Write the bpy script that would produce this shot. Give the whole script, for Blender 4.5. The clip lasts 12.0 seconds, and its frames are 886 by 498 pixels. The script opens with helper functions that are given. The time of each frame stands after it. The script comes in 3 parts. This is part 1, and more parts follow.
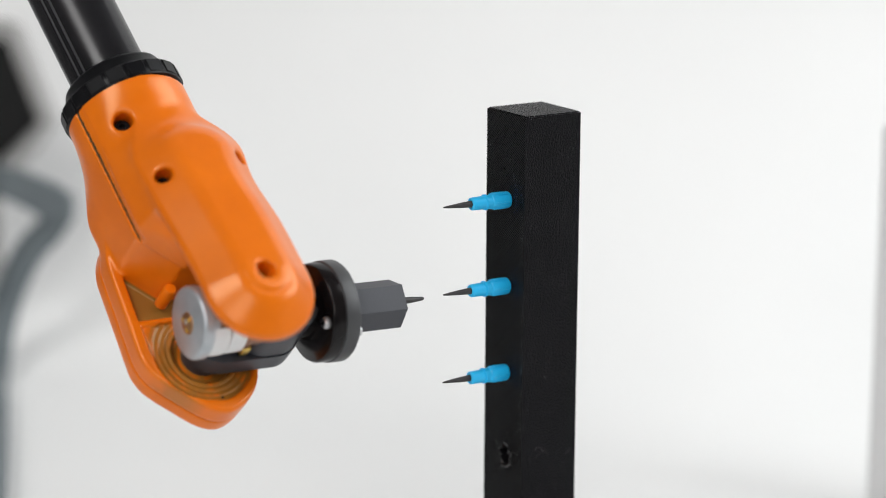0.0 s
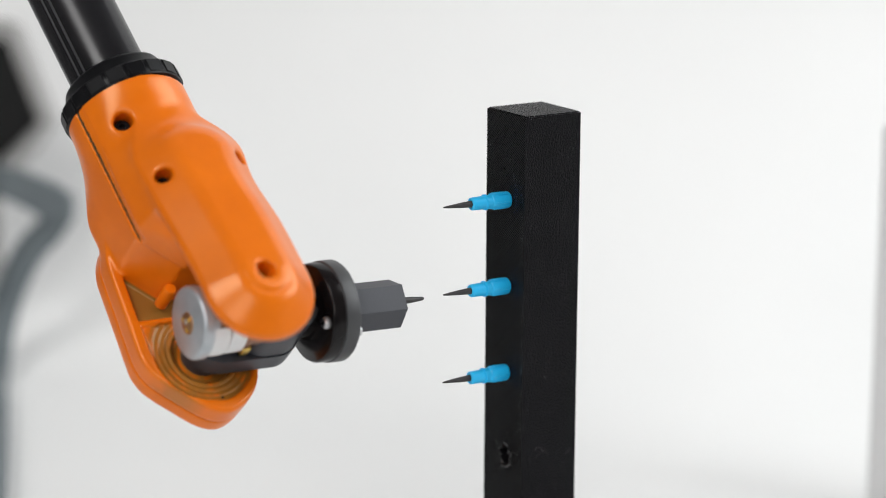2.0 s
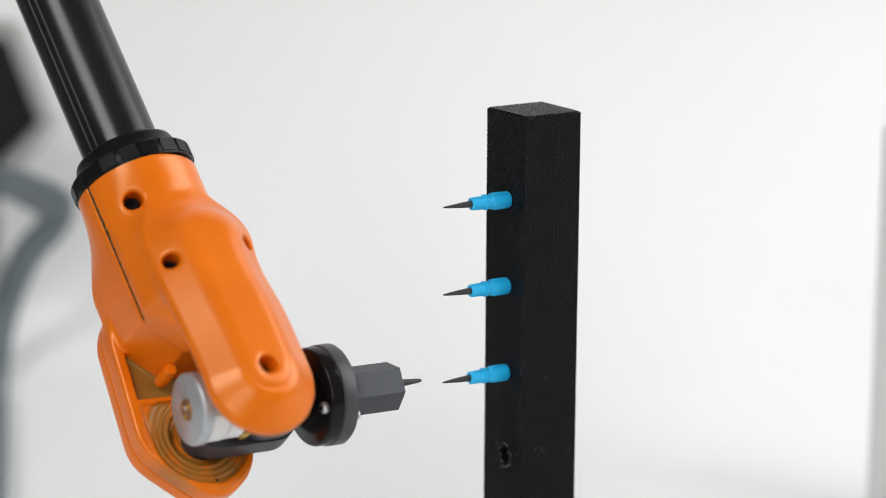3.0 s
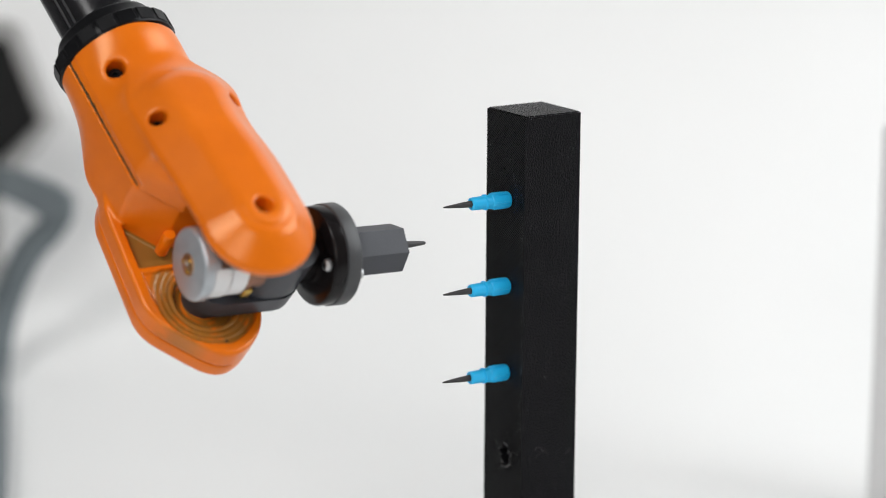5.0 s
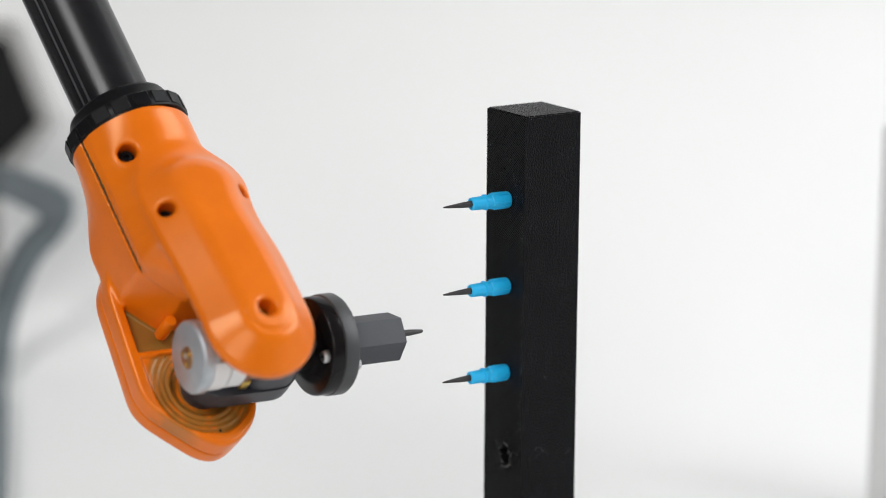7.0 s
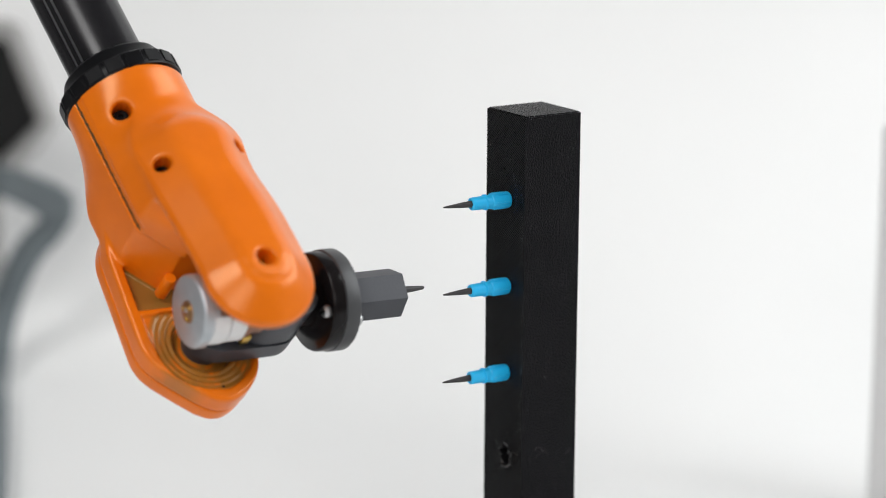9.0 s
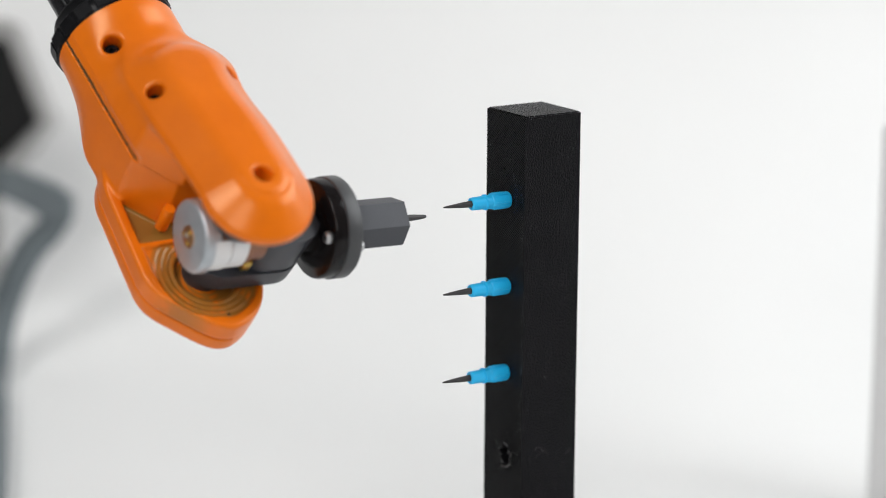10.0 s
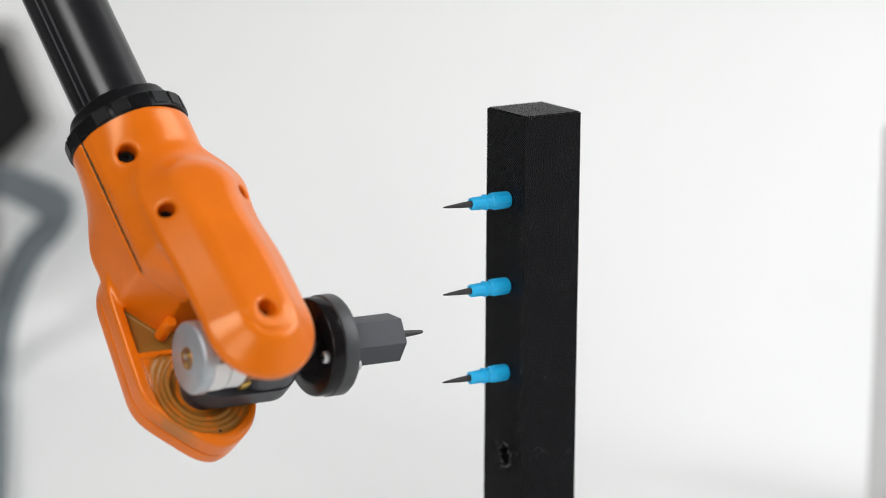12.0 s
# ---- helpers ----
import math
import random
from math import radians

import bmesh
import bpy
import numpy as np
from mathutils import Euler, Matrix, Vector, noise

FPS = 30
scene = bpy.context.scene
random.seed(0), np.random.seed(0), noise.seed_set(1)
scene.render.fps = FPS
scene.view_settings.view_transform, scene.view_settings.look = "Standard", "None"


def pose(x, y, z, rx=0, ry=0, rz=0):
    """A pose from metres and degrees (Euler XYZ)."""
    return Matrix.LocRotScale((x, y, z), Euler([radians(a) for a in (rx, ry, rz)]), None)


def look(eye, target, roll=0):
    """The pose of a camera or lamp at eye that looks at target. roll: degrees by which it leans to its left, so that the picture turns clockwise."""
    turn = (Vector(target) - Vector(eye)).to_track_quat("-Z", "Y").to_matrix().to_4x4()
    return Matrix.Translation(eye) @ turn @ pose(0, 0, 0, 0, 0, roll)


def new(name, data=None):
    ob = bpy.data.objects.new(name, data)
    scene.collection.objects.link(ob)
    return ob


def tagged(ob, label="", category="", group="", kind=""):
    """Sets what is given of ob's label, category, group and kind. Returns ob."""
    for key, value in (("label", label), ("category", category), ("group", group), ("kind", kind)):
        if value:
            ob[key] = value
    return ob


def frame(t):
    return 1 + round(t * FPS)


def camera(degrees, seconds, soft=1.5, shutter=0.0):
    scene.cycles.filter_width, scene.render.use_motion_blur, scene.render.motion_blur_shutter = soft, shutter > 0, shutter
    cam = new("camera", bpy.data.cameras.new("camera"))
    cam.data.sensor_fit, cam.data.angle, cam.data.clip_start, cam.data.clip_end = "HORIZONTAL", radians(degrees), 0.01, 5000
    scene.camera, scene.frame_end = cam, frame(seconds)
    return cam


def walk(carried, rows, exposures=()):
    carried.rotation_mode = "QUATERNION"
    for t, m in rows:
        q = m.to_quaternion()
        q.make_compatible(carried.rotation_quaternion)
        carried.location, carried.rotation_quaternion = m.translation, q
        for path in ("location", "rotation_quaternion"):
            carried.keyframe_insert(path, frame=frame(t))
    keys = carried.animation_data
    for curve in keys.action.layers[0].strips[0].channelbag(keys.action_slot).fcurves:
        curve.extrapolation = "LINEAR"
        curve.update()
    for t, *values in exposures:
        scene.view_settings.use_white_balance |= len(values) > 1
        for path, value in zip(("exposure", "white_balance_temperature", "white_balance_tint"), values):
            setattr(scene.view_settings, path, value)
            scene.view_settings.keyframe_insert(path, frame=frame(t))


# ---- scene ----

# ---------------------------------------------------------------- camera
MM = 0.001
cam = camera(19.77, 12.0, soft=0.6)
EYE = Vector((-0.41918, -0.60948, 0.30090))
AHEAD = Vector((0.52563, 0.82043, -0.22495))
SIDE = Vector((0.84266, -0.53843, 0.0)).normalized()
cam.data.dof.use_dof = True
cam.data.dof.focus_distance = 0.752
cam.data.dof.aperture_fstop = 5.6
walk(cam, [(0.0, look(EYE, EYE + AHEAD, 0.309)), (12.0, look(EYE, EYE + AHEAD, 0.309))])

# ---------------------------------------------------------------- world and light
world = bpy.data.worlds.new("world")
scene.world = world
world.use_nodes = True
world.node_tree.nodes["Background"].inputs[0].default_value = (0.9, 0.95, 1.0, 1)
world.node_tree.nodes["Background"].inputs[1].default_value = 0.42
scene.view_settings.exposure = 0.04


def area_lamp(name, eye, target, sx, sy, watts, colour, spread=180):
    data = bpy.data.lights.new(name, "AREA")
    data.shape, data.size, data.size_y = "RECTANGLE", sx, sy
    data.energy, data.color, data.spread = watts, colour, radians(spread)
    ob = new(name, data)
    ob.matrix_world = look(eye, target)
    return ob


# three added soft lamps, unseen: high left, behind the camera, right for the backdrop
area_lamp("backdrop_lamp", (0.893, -0.32, 0.75), (0.36, 0.36, 0.36), 0.9, 0.9, 11.8, (0.955, 0.98, 1.0))
area_lamp("high_left_lamp", (-1.36, -0.56, 1.54), (0.05, 0.1, 0.1), 0.8, 0.8, 15.5, (1.0, 0.99, 0.985))
area_lamp("front_fill_lamp", (-1.35, -1.85, 0.85), (0.0, 0.1, 0.1), 1.0, 1.0, 11.5, (1.0, 0.99, 0.985))


# ---------------------------------------------------------------- materials
def material(name, rough=0.5, metal=0.0):
    mat = bpy.data.materials.new(name)
    mat.use_nodes = True
    nt = mat.node_tree
    bsdf = nt.nodes["Principled BSDF"]
    bsdf.inputs["Roughness"].default_value = rough
    bsdf.inputs["Metallic"].default_value = metal
    return mat, nt, bsdf


def coords(nt, scale):
    tc = nt.nodes.new("ShaderNodeTexCoord")
    mp = nt.nodes.new("ShaderNodeMapping")
    mp.inputs["Scale"].default_value = scale if isinstance(scale, tuple) else (scale, scale, scale)
    nt.links.new(tc.outputs["Object"], mp.inputs["Vector"])
    return mp.outputs["Vector"]


def noise_tex(nt, scale, detail=4.0, rough=0.6):
    n = nt.nodes.new("ShaderNodeTexNoise")
    n.inputs["Scale"].default_value = 1.0
    n.inputs["Detail"].default_value = detail
    n.inputs["Roughness"].default_value = rough
    nt.links.new(coords(nt, scale), n.inputs["Vector"])
    return n.outputs["Fac"]


def ramp(nt, fac, stops):
    r = nt.nodes.new("ShaderNodeValToRGB")
    els = r.color_ramp.elements
    while len(els) < len(stops):
        els.new(0.5)
    for el, (pos, col) in zip(els, stops):
        el.position, el.color = pos, (*col, 1)
    nt.links.new(fac, r.inputs["Fac"])
    return r.outputs["Color"]


def bump(nt, bsdf, height, strength, distance):
    b = nt.nodes.new("ShaderNodeBump")
    b.inputs["Strength"].default_value = strength
    b.inputs["Distance"].default_value = distance
    nt.links.new(height, b.inputs["Height"])
    nt.links.new(b.outputs["Normal"], bsdf.inputs["Normal"])
    return b


def plain(name, dark, light, rough, metal=0.0, grain=400.0, relief=0.15, depth=0.0002, stain=40.0, spec=0.5):
    """A surface that varies at two scales: broad stains and fine grain with relief."""
    mat, nt, bsdf = material(name, rough, metal)
    wide, fine = noise_tex(nt, stain, 3.0), noise_tex(nt, grain, 5.0)
    mix = nt.nodes.new("ShaderNodeMath")
    mix.operation = "MULTIPLY_ADD"
    mix.inputs[1].default_value = 0.65
    nt.links.new(wide, mix.inputs[0])
    half = nt.nodes.new("ShaderNodeMath")
    half.operation = "MULTIPLY"
    half.inputs[1].default_value = 0.35
    nt.links.new(fine, half.inputs[0])
    nt.links.new(half.outputs[0], mix.inputs[2])
    nt.links.new(ramp(nt, mix.outputs[0], [(0.3, dark), (0.7, light)]), bsdf.inputs["Base Color"])
    r = nt.nodes.new("ShaderNodeMapRange")
    r.inputs["To Min"].default_value, r.inputs["To Max"].default_value = max(rough - 0.08, 0.02), rough + 0.1
    nt.links.new(wide, r.inputs["Value"])
    nt.links.new(r.outputs["Result"], bsdf.inputs["Roughness"])
    bsdf.inputs["Specular IOR Level"].default_value = spec
    bump(nt, bsdf, fine, relief, depth)
    return mat


def orange_paint(name, olive):
    """Satin orange lacquer with a faint orange-peel; olive: olive pocket floor, seat grooves and patches on the inner
    face.
    """
    mat, nt, bsdf = material(name, 0.28)
    wide = noise_tex(nt, 60.0, 3.0)
    col = ramp(nt, wide, [(0.3, (0.81, 0.162, 0.002)), (0.7, (0.90, 0.192, 0.004))])
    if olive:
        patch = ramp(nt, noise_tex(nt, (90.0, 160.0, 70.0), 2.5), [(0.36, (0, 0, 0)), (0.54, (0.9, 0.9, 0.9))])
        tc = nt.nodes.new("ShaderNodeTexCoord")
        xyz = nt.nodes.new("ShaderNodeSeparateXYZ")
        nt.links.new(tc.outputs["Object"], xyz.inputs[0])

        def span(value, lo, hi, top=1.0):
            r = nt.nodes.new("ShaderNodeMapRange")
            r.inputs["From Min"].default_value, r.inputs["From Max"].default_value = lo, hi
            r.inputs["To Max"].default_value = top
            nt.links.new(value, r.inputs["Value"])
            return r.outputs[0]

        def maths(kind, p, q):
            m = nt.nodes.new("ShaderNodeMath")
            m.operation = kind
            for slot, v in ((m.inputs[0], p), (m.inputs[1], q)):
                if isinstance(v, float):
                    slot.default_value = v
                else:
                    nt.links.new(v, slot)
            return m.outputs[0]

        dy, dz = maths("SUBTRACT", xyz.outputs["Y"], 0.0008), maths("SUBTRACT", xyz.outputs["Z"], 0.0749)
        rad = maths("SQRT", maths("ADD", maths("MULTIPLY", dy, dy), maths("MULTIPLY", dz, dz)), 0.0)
        # olive in the hollows of the seat rings, with noise patches
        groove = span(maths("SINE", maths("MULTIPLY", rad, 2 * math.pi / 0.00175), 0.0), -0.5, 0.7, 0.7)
        tinted = maths("MAXIMUM", groove, maths("MULTIPLY", patch, 0.8))
        seat = maths("MULTIPLY", maths("MULTIPLY", span(rad, 0.0180, 0.0152), tinted), span(xyz.outputs["Z"], 0.0632, 0.0645))
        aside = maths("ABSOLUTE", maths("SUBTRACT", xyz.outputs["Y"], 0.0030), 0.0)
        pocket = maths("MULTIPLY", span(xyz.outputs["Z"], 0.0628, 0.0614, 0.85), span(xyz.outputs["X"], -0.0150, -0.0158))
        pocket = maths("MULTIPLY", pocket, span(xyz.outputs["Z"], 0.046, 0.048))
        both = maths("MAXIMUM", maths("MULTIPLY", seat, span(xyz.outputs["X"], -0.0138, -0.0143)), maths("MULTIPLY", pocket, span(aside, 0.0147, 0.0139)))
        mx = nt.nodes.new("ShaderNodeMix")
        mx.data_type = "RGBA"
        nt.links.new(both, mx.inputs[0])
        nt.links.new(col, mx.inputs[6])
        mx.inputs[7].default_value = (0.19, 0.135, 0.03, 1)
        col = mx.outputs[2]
    nt.links.new(col, bsdf.inputs["Base Color"])
    bsdf.inputs["Coat Weight"].default_value = 0.04
    bsdf.inputs["Specular IOR Level"].default_value = 0.7
    bsdf.inputs["Specular Tint"].default_value = (1.0, 0.74, 0.46, 1)
    bsdf.inputs["Coat Roughness"].default_value = 0.22
    bump(nt, bsdf, noise_tex(nt, 900.0, 3.0), 0.06, 0.0002)
    return mat


def printed_plastic():
    """Black printed plastic: slanting raster lines on one face, fine mottled skin on the others."""
    mat, nt, bsdf = material("black_printed_plastic", 0.34)
    xyz = nt.nodes.new("ShaderNodeSeparateXYZ")
    tc = nt.nodes.new("ShaderNodeTexCoord")
    nt.links.new(tc.outputs["Object"], xyz.inputs[0])
    vec = nt.nodes.new("ShaderNodeCombineXYZ")
    s = nt.nodes.new("ShaderNodeMath")
    s.operation = "ADD"
    nt.links.new(xyz.outputs["Y"], s.inputs[0])
    nt.links.new(xyz.outputs["Z"], s.inputs[1])
    nt.links.new(s.outputs[0], vec.inputs[0])
    wave = nt.nodes.new("ShaderNodeTexWave")
    wave.inputs["Scale"].default_value = 380.0
    wave.inputs["Distortion"].default_value = 3.0
    wave.inputs["Detail Scale"].default_value = 2.0
    nt.links.new(vec.outputs[0], wave.inputs["Vector"])
    geo = nt.nodes.new("ShaderNodeNewGeometry")
    nxyz = nt.nodes.new("ShaderNodeSeparateXYZ")
    nt.links.new(geo.outputs["True Normal"], nxyz.inputs[0])
    face = nt.nodes.new("ShaderNodeMath")
    face.operation = "ABSOLUTE"
    nt.links.new(nxyz.outputs["X"], face.inputs[0])
    lines = nt.nodes.new("ShaderNodeMath")
    lines.operation = "MULTIPLY"
    nt.links.new(wave.outputs["Fac"], lines.inputs[0])
    nt.links.new(face.outputs[0], lines.inputs[1])
    fine = noise_tex(nt, (2100.0, 2100.0, 1500.0), 3.0, 0.6)
    add = nt.nodes.new("ShaderNodeMath")
    add.operation = "MULTIPLY_ADD"
    add.inputs[1].default_value = 0.9
    nt.links.new(lines.outputs[0], add.inputs[0])
    nt.links.new(fine, add.inputs[2])
    # pale specks: dust on the print, and its sparkle put into the colour
    dust_sparkle = ramp(nt, noise_tex(nt, (1300.0, 1300.0, 700.0), 8.0, 0.8), [(0.56, (0, 0, 0)), (0.70, (0.8, 0.8, 0.8))])
    where = ramp(nt, noise_tex(nt, 90.0, 3.0), [(0.44, (0, 0, 0)), (0.60, (1, 1, 1))])
    both = nt.nodes.new("ShaderNodeMath")
    both.operation = "MULTIPLY"
    nt.links.new(dust_sparkle, both.inputs[0])
    nt.links.new(where, both.inputs[1])
    mx = nt.nodes.new("ShaderNodeMix")
    mx.data_type = "RGBA"
    nt.links.new(both.outputs[0], mx.inputs[0])
    nt.links.new(ramp(nt, noise_tex(nt, 120.0, 6.0, 0.75), [(0.3, (0.002, 0.002, 0.003)), (0.75, (0.005, 0.0045, 0.006))]), mx.inputs[6])
    mx.inputs[7].default_value = (0.16, 0.16, 0.165, 1)
    nt.links.new(mx.outputs[2], bsdf.inputs["Base Color"])
    bsdf.inputs["Specular IOR Level"].default_value = 0.09
    bump(nt, bsdf, add.outputs[0], 1.0, 0.0011)
    return mat


M_HAIR = plain("grey_plastic_string", (0.05, 0.05, 0.05), (0.16, 0.16, 0.16), 0.4, grain=3000, relief=0.1, stain=1500)
M_FLECK = plain("pale_plastic_flecks", (0.04, 0.04, 0.045), (0.17, 0.17, 0.18), 0.4, grain=5000, relief=0.1, stain=2500)
M_SPILL_BLUE = plain("dark_blue_spill", (0.004, 0.010, 0.035), (0.02, 0.05, 0.13), 0.4, grain=5000, relief=0.1, stain=2500)
M_SEAM_SHADE = plain("dark_olive_seam_shade", (0.045, 0.032, 0.009), (0.080, 0.056, 0.015), 0.6, grain=900)
M_SCUFF = plain("scuffed_black_plastic", (0.015, 0.015, 0.016), (0.08, 0.08, 0.08), 0.4, grain=2500, relief=0.5, stain=900)
M_ORANGE = orange_paint("orange_paint", False)
M_ORANGE_IN = orange_paint("orange_paint_olive", True)
M_POST = printed_plastic()
M_PAPER = plain("white_paper", (0.80, 0.80, 0.79), (0.84, 0.84, 0.83), 0.75, grain=600, relief=0.05, stain=2.0)
M_WALL = plain("off_white_wall", (0.52, 0.52, 0.52), (0.60, 0.60, 0.60), 0.8, grain=90, relief=0.1, stain=1.5)
M_TABLE = plain("grey_laminate", (0.20, 0.20, 0.21), (0.26, 0.26, 0.27), 0.5, grain=300, relief=0.1, stain=4)
M_BLACK_TUBE = plain("black_gloss_metal", (0.005, 0.005, 0.006), (0.011, 0.010, 0.012), 0.22, grain=800, relief=0.02, stain=30, spec=0.38)
M_BLACK_RING = plain("black_moulded_plastic", (0.004, 0.004, 0.005), (0.009, 0.009, 0.010), 0.32, grain=900, relief=0.12, spec=0.15)
M_BLACK_GLOSS = plain("black_gloss_plastic", (0.006, 0.005, 0.006), (0.010, 0.008, 0.008), 0.16, grain=700, relief=0.02, spec=0.22)
M_GREY_RIM = plain("dark_grey_anodised", (0.036, 0.037, 0.039), (0.050, 0.051, 0.054), 0.42, grain=1200, relief=0.08)
M_HEX = plain("slate_grey_plastic", (0.048, 0.051, 0.060), (0.066, 0.069, 0.080), 0.5, grain=1500, relief=0.12)
M_BRACKET = plain("graphite_plastic", (0.028, 0.031, 0.039), (0.045, 0.048, 0.057), 0.4, grain=900, relief=0.1)
M_ZINC = plain("zinc_plated_steel", (0.46, 0.50, 0.53), (0.60, 0.63, 0.66), 0.45, 0.75, grain=1600, relief=0.05, stain=150)
M_STEEL = plain("bright_steel", (0.50, 0.50, 0.50), (0.66, 0.66, 0.66), 0.4, 1.0, grain=1500, relief=0.05)
M_BRASS = plain("dull_brass", (0.36, 0.20, 0.10), (0.52, 0.31, 0.16), 0.4, 1.0, grain=1500, relief=0.1, stain=300)
M_GOLD = plain("gold_contact", (0.55, 0.36, 0.08), (0.75, 0.52, 0.14), 0.3, 1.0, grain=1000, relief=0.1)
M_COPPER = plain("copper_foil", (0.20, 0.10, 0.07), (0.34, 0.18, 0.12), 0.4, 1.0, grain=1000, relief=0.1)
M_TEAL = plain("dark_green_laminate", (0.030, 0.055, 0.050), (0.060, 0.095, 0.085), 0.45, grain=900, relief=0.1, stain=200)
M_WHITE_PLASTIC = plain("milky_white_plastic", (0.74, 0.75, 0.75), (0.82, 0.83, 0.83), 0.4, grain=900, relief=0.05)
M_NEEDLE = plain("dark_graphite", (0.030, 0.028, 0.028), (0.055, 0.051, 0.050), 0.45, grain=2500, relief=0.2)
M_BLUE = plain("sky_blue_plastic", (0.012, 0.50, 0.95), (0.025, 0.57, 1.0), 0.35, grain=1500, relief=0.08, stain=200)
M_SCREEN = plain("black_panel", (0.004, 0.004, 0.004), (0.009, 0.009, 0.009), 0.5, grain=300, spec=0.15)
M_BEZEL = plain("pale_grey_plastic", (0.28, 0.275, 0.265), (0.34, 0.335, 0.325), 0.5, grain=300)
M_CABLE = plain("grey_blue_rubber", (0.085, 0.105, 0.115), (0.12, 0.145, 0.155), 0.5, grain=300)
M_BOARD = plain("off_white_board", (0.66, 0.66, 0.66), (0.72, 0.72, 0.72), 0.7, grain=300, stain=5)


# ---------------------------------------------------------------- mesh helpers
def part(name, bm, mat, parent=None, label="", smooth=True, m=None):
    me = bpy.data.meshes.new(name)
    bmesh.ops.recalc_face_normals(bm, faces=bm.faces)
    bm.to_mesh(me)
    bm.free()
    me.materials.append(mat)
    if smooth:
        me.shade_smooth()
        me.set_sharp_from_angle(angle=radians(38))
    ob = new(name, me)
    if parent:
        ob.parent = parent
    if m is not None:
        ob.matrix_basis = m
    if label:
        tagged(ob, label)
    return ob


def lathe(profile, steps=48, bm=None, m=None):
    """A turned body along x from (x, radius) pairs in millimetres, closed at both ends."""
    bm = bm or bmesh.new()
    m = m or Matrix()
    rings = []
    for x, r in profile:
        if r <= 1e-6:
            rings.append([bm.verts.new(m @ Vector((x * MM, 0, 0)))])
        else:
            rings.append([bm.verts.new(m @ Vector((x * MM, r * MM * math.cos(a), r * MM * math.sin(a))))
                          for a in (2 * math.pi * i / steps for i in range(steps))])
    for a, b in zip(rings, rings[1:]):
        for i in range(steps):
            k = (i + 1) % steps
            if len(a) == 1 and len(b) > 1:
                bm.faces.new((a[0], b[i], b[k]))
            elif len(b) == 1 and len(a) > 1:
                bm.faces.new((a[i], a[k], b[0]))
            elif len(a) > 1:
                bm.faces.new((a[i], a[k], b[k], b[i]))
    for ring in (rings[0], rings[-1]):
        if len(ring) > 1:
            bm.faces.new(ring)
    return bm


def box(lo, hi, bevel=0.0, bm=None, m=None, segments=3):
    bm = bm or bmesh.new()
    made = bmesh.ops.create_cube(bm, size=1.0)["verts"]
    for v in made:
        v.co = Vector([(lo[i] + hi[i]) / 2 + v.co[i] * (hi[i] - lo[i]) for i in range(3)])
    if bevel:
        edges = list({e for v in made for e in v.link_edges})
        bmesh.ops.bevel(bm, geom=edges, offset=bevel, segments=segments, affect="EDGES", profile=0.5)
    if m:
        bmesh.ops.transform(bm, matrix=m, verts=bm.verts)
    return bm


def prism(outline, z0, z1, bevel=0.0, m=None):
    """An extruded outline (metres) between two heights."""
    bm = bmesh.new()
    low = [bm.verts.new((x, y, z0)) for x, y in outline]
    top = [bm.verts.new((x, y, z1)) for x, y in outline]
    n = len(outline)
    bm.faces.new(low[::-1])
    cap = bm.faces.new(top)
    for i in range(n):
        bm.faces.new((low[i], low[(i + 1) % n], top[(i + 1) % n], top[i]))
    if bevel:
        bmesh.ops.bevel(bm, geom=[e for e in bm.edges if e.is_manifold and e.calc_face_angle() > 0.6], offset=bevel, segments=2, affect="EDGES")
    if m:
        bmesh.ops.transform(bm, matrix=m, verts=bm.verts)
    return bm


